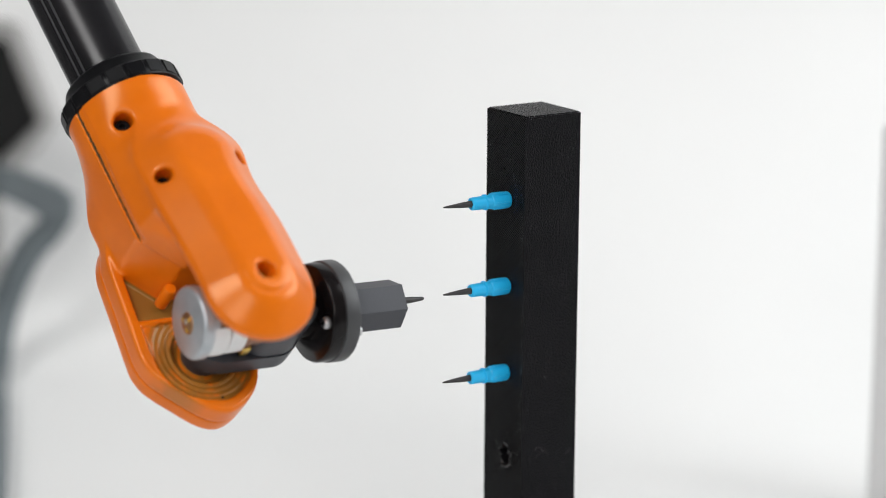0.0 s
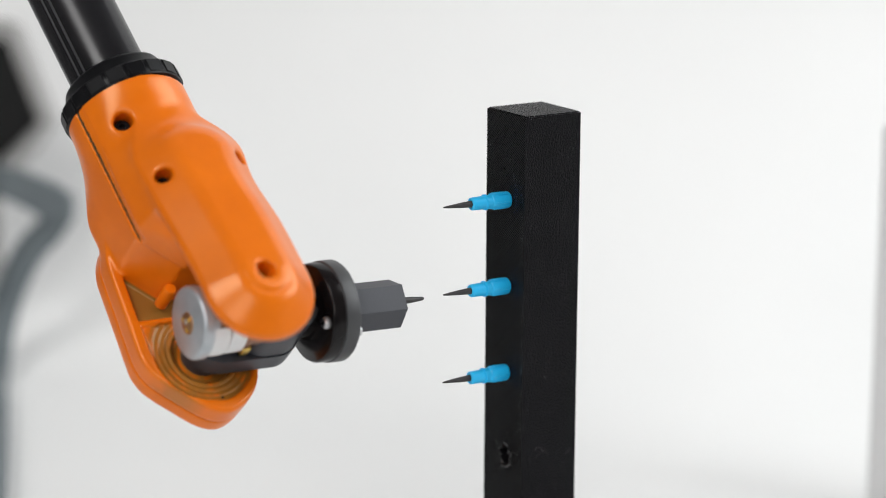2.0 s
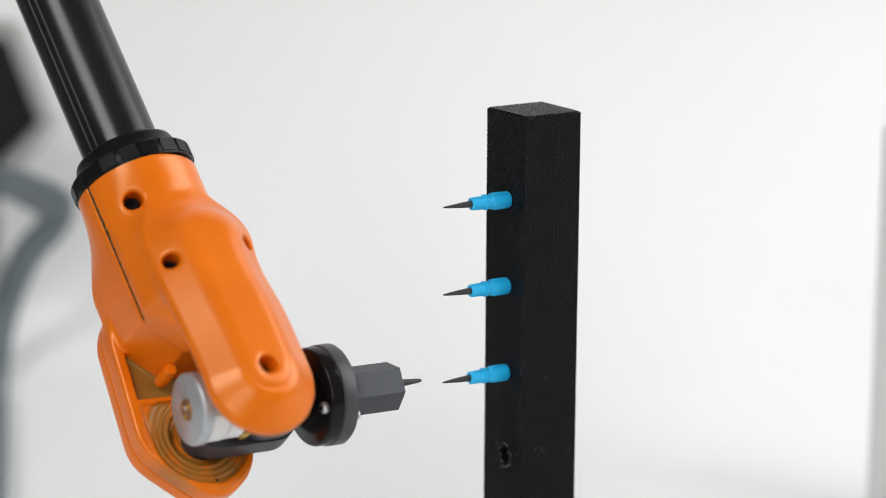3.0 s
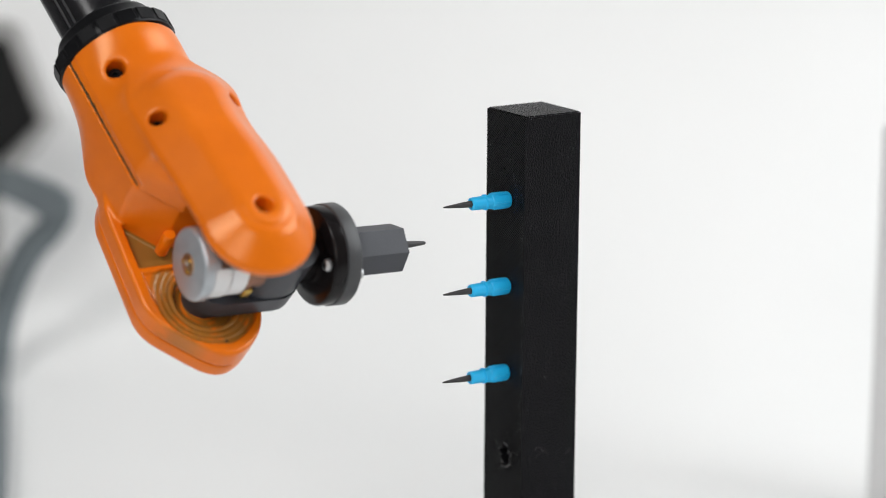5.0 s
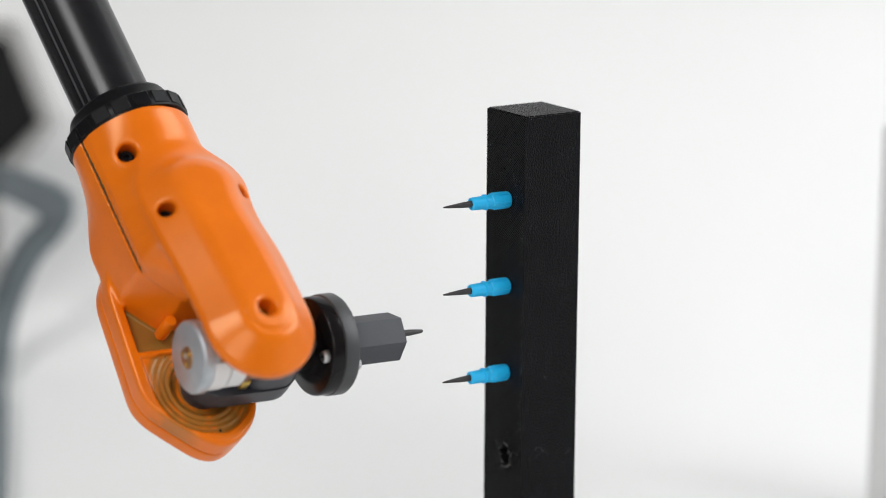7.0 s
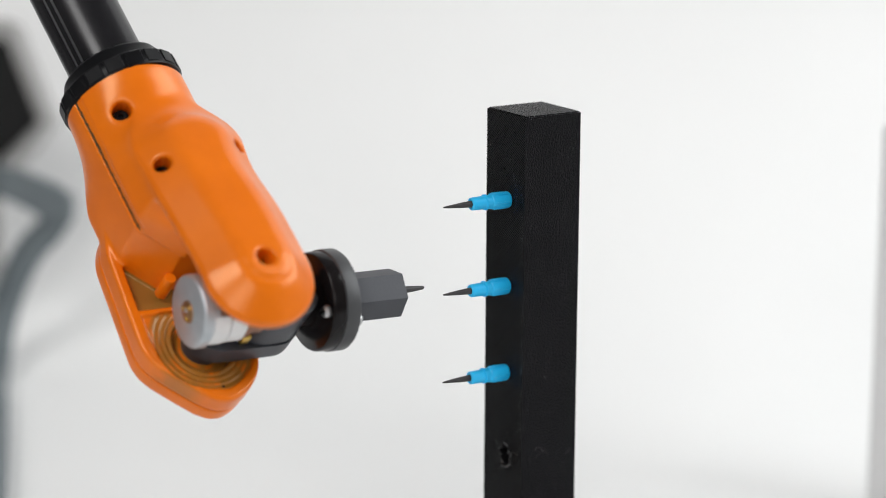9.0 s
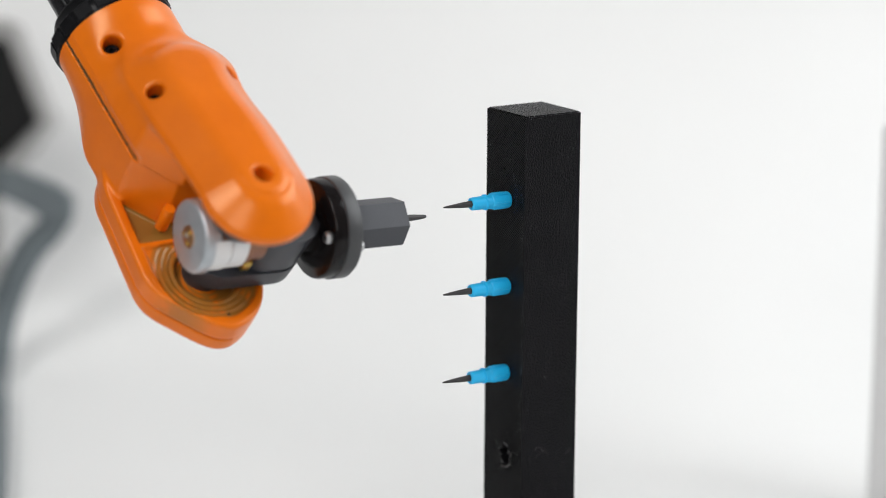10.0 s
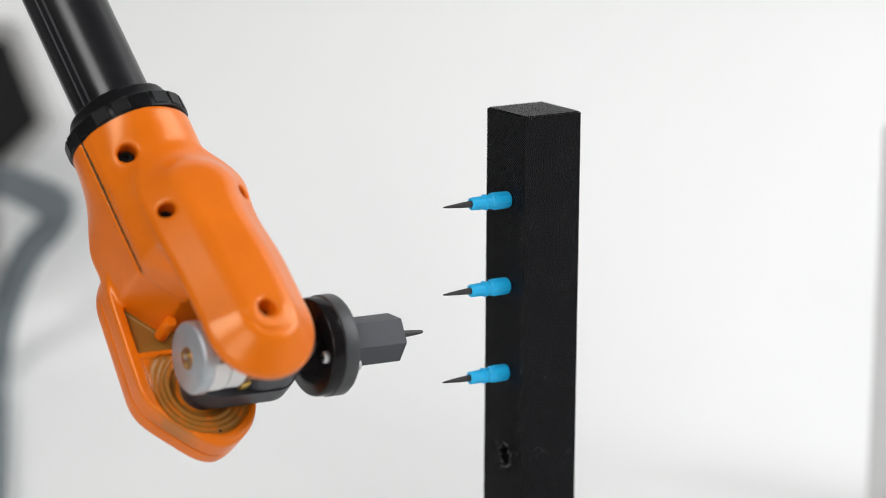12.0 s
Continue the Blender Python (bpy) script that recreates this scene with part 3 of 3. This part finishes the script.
forearm = part("forearm_tube", lathe([(-190, 0), (-190, 11.6), (-8, 11.6), (-8, 0)], 64, m=ALONG),
               M_BLACK_TUBE, robot, "glossy black forearm tube")
part("upper_housing", skin(housing_top, (2, -21, -2), (38, 27, 99), 0.5), M_ORANGE, forearm, "glossy orange housing half with screw holes")
part("lower_housing", skin(housing_low, (-24, -20, -2), (6, 27, 99), 0.45), M_ORANGE_IN, forearm, "orange housing half with olive pocket and grooves")
part("seam_shade", skin(seam_shade, (3.1, -20, -2), (4.9, 27, 60), 0.3), M_SEAM_SHADE, forearm, "dark olive sheet that darkens the seam")
part("fork_cover", skin(cover_low, (-29, -20, 24), (-19, 27, 99), 0.6), M_ORANGE, forearm, "orange outer fork cover")
part("collar_ring", lathe([(-5.8, 16.4), (-5.6, 17.7), (-4.8, 18.3), (-1.0, 18.4), (-0.2, 18.1), (0.2, 16.4)], 72, m=ALONG), M_BLACK_RING, forearm, "black ribbed collar")
part("neck_ring", lathe([(-10.8, 11.0), (-10.7, 13.8), (-10.1, 14.8), (-9.2, 15.2), (-6.6, 15.7), (-5.5, 16.6), (-5.4, 14.0)], 64, m=ALONG), M_BLACK_RING, forearm, "black neck ring")
for i in range(18):
    a = 2 * math.pi * (i + 0.3) / 18
    part("rib", box((0.0176, -0.0026, -0.0050), (0.01855, 0.0026, -0.0007), 0.0002, m=COLLAR @ Matrix.Rotation(a, 4, "Z"), segments=1), M_BLACK_RING, forearm)
# rails coloured grey to paint the reflection along the tube's edges
for a in (62, 74):
    part("glint_rail", box((0.0108, -0.0004, -0.185), (0.0118, 0.0004, -0.0115), 0.0002, m=COLLAR @ Matrix.Rotation(radians(a), 4, "Z"), segments=1), M_GREY_RIM, forearm)
for at, way, r in (((15.2, 15.0, 12.3), (0.95, 0.3, 0.1), 2.2), ((24.2, 13.9, 36.9), (0.95, 0.3, 0), 1.9),
                   ((19.8, -11.6, 32.6), (0.85, -0.5, 0), 1.7), ((34.9, 0, 76.2), (1, 0, 0), 2.2)):
    aim = Vector(way).normalized()
    m = Matrix.Translation((Vector(at) - aim * 5.6) * MM) @ aim.to_track_quat("X", "Z").to_matrix().to_4x4()
    part("screw_head", lathe([(-4.5, 0), (-4.5, r), (-0.3, r), (0, r - 0.3), (0, 0.9), (-1.0, 0.8), (-1.0, 0)], 20, m=m), M_BLACK_RING, forearm, "black recessed screw head")
part("peg", lathe([(-9, 1.9), (-0.8, 1.9), (-0.2, 1.6), (-0.1, 0)], 24, m=pose(-0.0058, 0.0080, 0.0572)), M_ORANGE, forearm, "orange peg")
# small dark dots, built as black discs set in the plate
for at in ((-16.3, 11.6, 51.6), (-14.7, -0.4, 89.6)):
    part("dark_dot", lathe([(-1.0, 0), (-1.0, 0.42), (0.12, 0.42), (0.12, 0)], 12, m=Matrix.Translation(Vector(at) * MM)), M_BLACK_RING, forearm, "tiny black dot")

# wrist: turns on the fork, x along the tool, origin on the fork's axis
CAP = pose(0, 0, 0.0007)
wrist = part("wrist_motor", lathe([(-9.4, 0), (-9.4, 9.2), (-8.2, 9.3), (-8.0, 8.9), (4.5, 8.9), (4.7, 8.2), (9, 8.2), (9, 0)], 64, m=CAP), M_COPPER, robot, "copper-brown wrist motor")
part("end_cap", lathe([(-12.0, 0), (-12.0, 9.4), (-11.8, 10.0), (-11.3, 10.4), (-10.8, 10.5), (-9.0, 10.5), (-8.7, 10.2), (-8.7, 0)], 72, m=CAP), M_ZINC, wrist, "zinc-plated round end cap")
part("hub", lathe([(-12.6, 0), (-12.6, 1.5), (-12.4, 2.1), (-12.35, 3.1), (-11.9, 3.3)], 32, m=CAP), M_BRASS, wrist, "dull brass shaft hub")
part("shaft", lathe([(-13.1, 0), (-13.0, 0.7), (-12.4, 0.9)], 16, m=CAP @ pose(0, -0.0002, 0.0006)), M_STEEL, wrist, "bright shaft end")
for i in range(3):
    part("hub_tooth", box((-0.0129, -0.0005, 0.0013), (-0.0122, 0.0005, 0.0026), 0.00015, m=CAP @ Matrix.Rotation(radians(120 * i - 70), 4, "X"), segments=1), M_GOLD, wrist, "gold hub tooth")
TILT = Matrix.Rotation(radians(47.2), 4, "X")   # turns y, z of the wrist to the fork's axis (z) and the forearm's way


def coil_cover(x0, x1, r):
    """The lower part of a white bobbin ring round the motor."""
    bm = lathe([(x0, 8.0), (x0, r - 0.4), (x0 + 0.4, r), (x1 - 0.4, r), (x1, r - 0.4), (x1, 8.0)], 64, m=CAP)
    low = TILT.to_3x3() @ Vector((0, -0.83, -0.56))
    bmesh.ops.bisect_plane(bm, geom=bm.verts[:] + bm.edges[:] + bm.faces[:], plane_co=low * 0.0008, plane_no=low, clear_inner=True)
    bmesh.ops.holes_fill(bm, edges=[e for e in bm.edges if e.is_boundary], sides=0)
    return part("coil_cover", bm, M_WHITE_PLASTIC, wrist, "milky white coil cover")


coil_cover(-8.5, -3.2, 9.9)
coil_cover(-2.8, 2.6, 9.6)
def circuit_board():
    """Dark green board curved over the upper side of the motor."""
    bm = lathe([(-8.4, 8.0), (-8.4, 9.8), (-3.6, 9.8), (-3.6, 8.0)], 64, m=CAP)
    bmesh.ops.bisect_plane(bm, geom=bm.verts[:] + bm.edges[:] + bm.faces[:], plane_co=(0, 0, 0.003), plane_no=(0, 0.25, 0.97), clear_inner=True)
    bmesh.ops.holes_fill(bm, edges=[e for e in bm.edges if e.is_boundary], sides=0)
    return part("circuit_board", bm, M_TEAL, wrist, "dark green circuit board")


circuit_board()
part("motor_band", lathe([(-8.6, 8.0), (-8.6, 9.5), (-6.6, 9.5), (-6.5, 8.0)], 56, m=CAP), M_ZINC, wrist, "bright steel band")
part("contact", box((0.0046, -0.0075, -0.0080), (0.0075, -0.0045, -0.0040), 0.0005, m=TILT), M_GOLD, wrist, "small gold contact")


def link(x0, x1, r, n=20):
    right = [(x1 + r * math.cos(a), r * math.sin(a)) for a in (math.pi * (i / n - 0.5) for i in range(n + 1))]
    left = [(x0 + r * math.cos(a), r * math.sin(a)) for a in (math.pi * (i / n + 0.5) for i in range(n + 1))]
    return [(x * MM, y * MM) for x, y in right + left]


part("bracket", prism(link(1, 17.5, 8.8), -0.0150, -0.0085, 0.0010, m=TILT), M_BRACKET, wrist, "graphite plastic bracket")
part("bracket_end", prism(link(13.5, 17.6, 8.4), -0.0145, 0.0075, 0.0012, m=TILT), M_BRACKET, wrist, "slate grey bracket end")
part("bearing", lathe([(-21.5, 0), (-21.5, 6.0), (-14.5, 6.0), (-15.0, 0)], 48, m=TILT @ Matrix.Rotation(radians(-90), 4, "Y")), M_BRACKET, wrist, "dark bearing boss")
part("pivot", lathe([(9.0, 0), (9.0, 8.0), (21.0, 8.0), (21.0, 0)], 40, m=TILT @ Matrix.Rotation(radians(-90), 4, "Y")), M_BRACKET, wrist, "dark pivot boss")
part("gearbox", lathe([(8.5, 0), (8.5, 7.0), (25, 7.0), (25.2, 8.0), (28, 8.0), (28, 0)], 48), M_BLACK_GLOSS, wrist, "black gearbox barrel")
DROP = pose(0, 0, -0.0005)
part("flange", lathe([(27.0, 0), (27.0, 13.7), (27.2, 14.1), (27.8, 14.4), (30.9, 14.45), (31.0, 13.8), (31.25, 13.8), (31.25, 0)], 80, m=DROP), M_BLACK_GLOSS, wrist, "glossy black flange back")
part("flange_rim", lathe([(31.0, 0), (31.0, 14.4), (31.3, 14.8), (35.2, 14.85), (35.7, 14.5), (35.8, 0)], 80, m=DROP), M_GREY_RIM, wrist, "dark grey flange rim")
for a in (-100,):
    part("grub_screw", lathe([(13.5, 0), (13.5, 1.0), (14.92, 1.0), (14.92, 0.6), (14.5, 0.5), (14.5, 0)], 16, m=DROP @ Matrix.Rotation(radians(a), 4, "X") @ pose(0.033, 0, 0, 0, -90)), M_BLACK_GLOSS, wrist, "black grub screw")


def screw(x, y, z, way):
    m = pose(x * MM, y * MM, z * MM) @ Matrix.Rotation(math.pi if way < 0 else 0, 4, "Z")
    head = part("screw", lathe([(-1, 1.3), (0, 1.85), (1.0, 1.8), (1.6, 1.35), (1.75, 0)], 20, m=m), M_STEEL, wrist, "bright steel screw")
    for turn in (20, 110):
        part("slot", box((0.0013, -0.0011, -0.00028), (0.00182, 0.0011, 0.00028), m=m @ Matrix.Rotation(radians(turn), 4, "X")), M_BLACK_RING, head, "dark crossed slot")
    return head


screw(27.0, -10.8, -0.8, -1)
screw(27.0, 8.0, 6.0, -1)
screw(35.8, -11.3, -4.0, 1)
hexagon = [(7.4 * MM * math.cos(radians(60 * i)), 7.4 * MM * math.sin(radians(60 * i))) for i in range(6)]
TURN = Matrix(((0, 0, 1, 0), (1, 0, 0, 0), (0, 1, 0, 0), (0, 0, 0, 1)))
part("tool_block", prism(hexagon, 0.0357, 0.0558, 0.00035, m=DROP @ TURN), M_HEX, wrist, "slate grey hexagonal tool block")
part("stylus", lathe([(54.5, 1.15), (56.5, 1.12), (61, 0.95), (64.6, 0.62), (65.5, 0.5), (65.8, 0.25), (65.85, 0)], 20), M_NEEDLE, wrist, "dark pointed stylus")


# ---------------------------------------------------------------- behind the set
def far(x, y, deep):
    """A place deep metres ahead of the camera, x to the right and y up of its axis, in metres."""
    up = SIDE.cross(AHEAD)
    return EYE + AHEAD * deep + SIDE * x + up * y


def facing(deep):
    """A pose deep metres ahead, square to the camera's axis."""
    up = SIDE.cross(AHEAD)
    return Matrix.Translation(EYE + AHEAD * deep) @ Matrix((
        (SIDE.x, up.x, -AHEAD.x, 0), (SIDE.y, up.y, -AHEAD.y, 0), (SIDE.z, up.z, -AHEAD.z, 0), (0, 0, 0, 1)))


def instrument():
    """Dark panel with a pale frame on a stand, far behind the arm."""
    k = 1.12 / 4499
    pts = [((x - 784) * k, (441 - y) * k) for x, y in ((-330, 40), (18, 40), (86, 215), (-4, 330), (-330, 330))]
    inner = [((x - 784) * k, (441 - y) * k) for x, y in ((-310, 74), (10, 74), (68, 219), (-18, 306), (-310, 306))]
    m = facing(1.12)
    root = part("instrument_panel", prism(pts, -0.03, 0.0, 0.004, m=m), M_BEZEL)
    tagged(root, "pale grey framed instrument with black panel", "instrument")
    part("screen", prism(inner, -0.001, 0.003, 0.001, m=m), M_SCREEN, root, "black front panel")
    foot = EYE + AHEAD * 1.135 + SIDE * (-850 * k)
    part("stand", box((foot.x - 0.012, foot.y - 0.012, 0.012), (foot.x + 0.012, foot.y + 0.012, 0.10), 0.003), M_BEZEL, root, "grey stand")
    return root


instrument()


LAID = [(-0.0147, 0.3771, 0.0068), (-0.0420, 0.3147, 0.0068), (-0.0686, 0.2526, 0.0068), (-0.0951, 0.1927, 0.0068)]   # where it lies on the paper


def cable():
    """Hangs in a bend beside the instrument, then runs over the table towards the camera."""
    k = 1.10 / 4499
    way = [(-60, 312), (10, 326), (60, 342), (104, 368), (92, 402), (54, 446), (26, 500), (6, 560)]
    places = [far((x - 784) * k, (441 - y) * k, 1.10) for x, y in way]
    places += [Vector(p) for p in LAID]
    data = bpy.data.curves.new("cable", "CURVE")
    data.dimensions, data.bevel_depth, data.bevel_resolution, data.use_fill_caps = "3D", 0.0066, 4, True
    sp = data.splines.new("BEZIER")
    sp.bezier_points.add(len(places) - 1)
    for bp, at in zip(sp.bezier_points, places):
        bp.co = at
        bp.handle_left_type = bp.handle_right_type = "AUTO"
    data.materials.append(M_CABLE)
    ob = tagged(new("cable", data), "grey-blue rubber cable hanging in a bend", "cable")
    elbow = [((x - 784) * k, (441 - y) * k) for x, y in ((12, 300), (62, 314), (128, 350), (124, 388), (92, 398), (48, 372), (2, 352))]
    part("elbow_plug", prism(elbow, -0.009, 0.009, 0.004, m=facing(1.10)), M_CABLE, ob, "grey-blue moulded elbow plug")
    return ob


cable()


def board():
    a, b = Vector((0.1905, 0.0530, 0)), Vector((0.30, -0.03, 0))
    d = (b - a).normalized()
    n = Vector((-d.y, d.x, 0))
    m = Matrix(((d.x, n.x, 0, a.x), (d.y, n.y, 0, a.y), (0, 0, 1, 0), (0, 0, 0, 1)))
    ob = part("foam_board", box((0, 0, 0.0), ((b - a).length, 0.004, 0.1414), 0.0005, m=m), M_BOARD)
    return tagged(ob, "off-white foam board standing on the paper", "board")


board()


# ---------------------------------------------------------------- movement
# height of the wrist over its middle stop, in millimetres, every tenth of a second
RISE_A = [0, 1.2, 6.2, 8.2, 12.6, 16.0, 18.9, 22.7, 24.8, 25.7, 25.7, 25.7, 24.8, 22.8, 18.4, 14.5, 11.8, 8.3, 5.2, 3.2, 0, -0.1, -0.9, -2.7, -5.5, -10.4, -13.0, -16.4, -19.0, -21.5, -25.0, -25.3, -25.4]
RISE_B = [-25.1, -23.0, -19.6, -15.9, -12.2, -8.5, -5.0, -2.2, -0.5, 0, 0, 0, 0.7, 3.6, 7.2]
RISE_C = [10.8, 12.4, 16.8, 19.0, 22.8, 24.8, 25.7, 25.7, 25.6, 23.7, 20.4, 18.6, 14.3, 12.7, 8.2, 6.2, 2.0, 0, 0, -1.2, -3.6, -5.8, -9.9, -11.3, -16.1]
RISE_D = [-19.4, -22.6, -25.0, -25.4, -25.4, -25.0, -22.6, -19.0, -15.0, -10.9, -7.0, -3.5, -1.0, 0, 0]
RISE_E = [0, 0, 3.3, 5.3, 10.0, 13.6, 16.2, 19.3, 22.6, 25.7, 25.7, 25.6, 24.7, 21.8, 18.2, 9.2, 4.6, 0, 0, 0, -0.1, -2.3, -9.1, -12.2, -16.1, -24.6, -25.3, -25.4, -25.4, -25.4, -20.2, -17.5, -10.1]
RISE = RISE_A + RISE_B + RISE_C + RISE_D + RISE_E

HUB = Vector((-0.09684, 0.00676, 0.11970))
AXES = Matrix(((0.00400, -0.99994, -0.01059), (-0.73386, 0.00426, -0.67929), (0.67929, 0.01049, -0.73380)))


def shift(h):
    return Vector((0.0295 * h * MM, 0, h * MM))


def wrist_pose(h):
    return Matrix.Translation(HUB + shift(h)) @ Matrix.Rotation(radians(1.68), 4, "Y")


def forearm_pose(h):
    s = h / 26.0
    swing = Matrix.Rotation(0.07578 * s + 0.00467 * s * s, 3, Vector((-0.85498, -0.51867, 0)))
    twist = Matrix.Rotation(-0.00578 * s, 3, AXES.col[2])
    turn = swing @ twist @ AXES
    at = HUB + shift(h) - turn @ Vector((0.00315, 0, 0.07466))
    return Matrix.Translation(at) @ turn.to_4x4()


def motions():
    walk(wrist, [(i / 10, wrist_pose(h)) for i, h in enumerate(RISE)])
    walk(forearm, [(i / 10, forearm_pose(h)) for i, h in enumerate(RISE)])


motions()
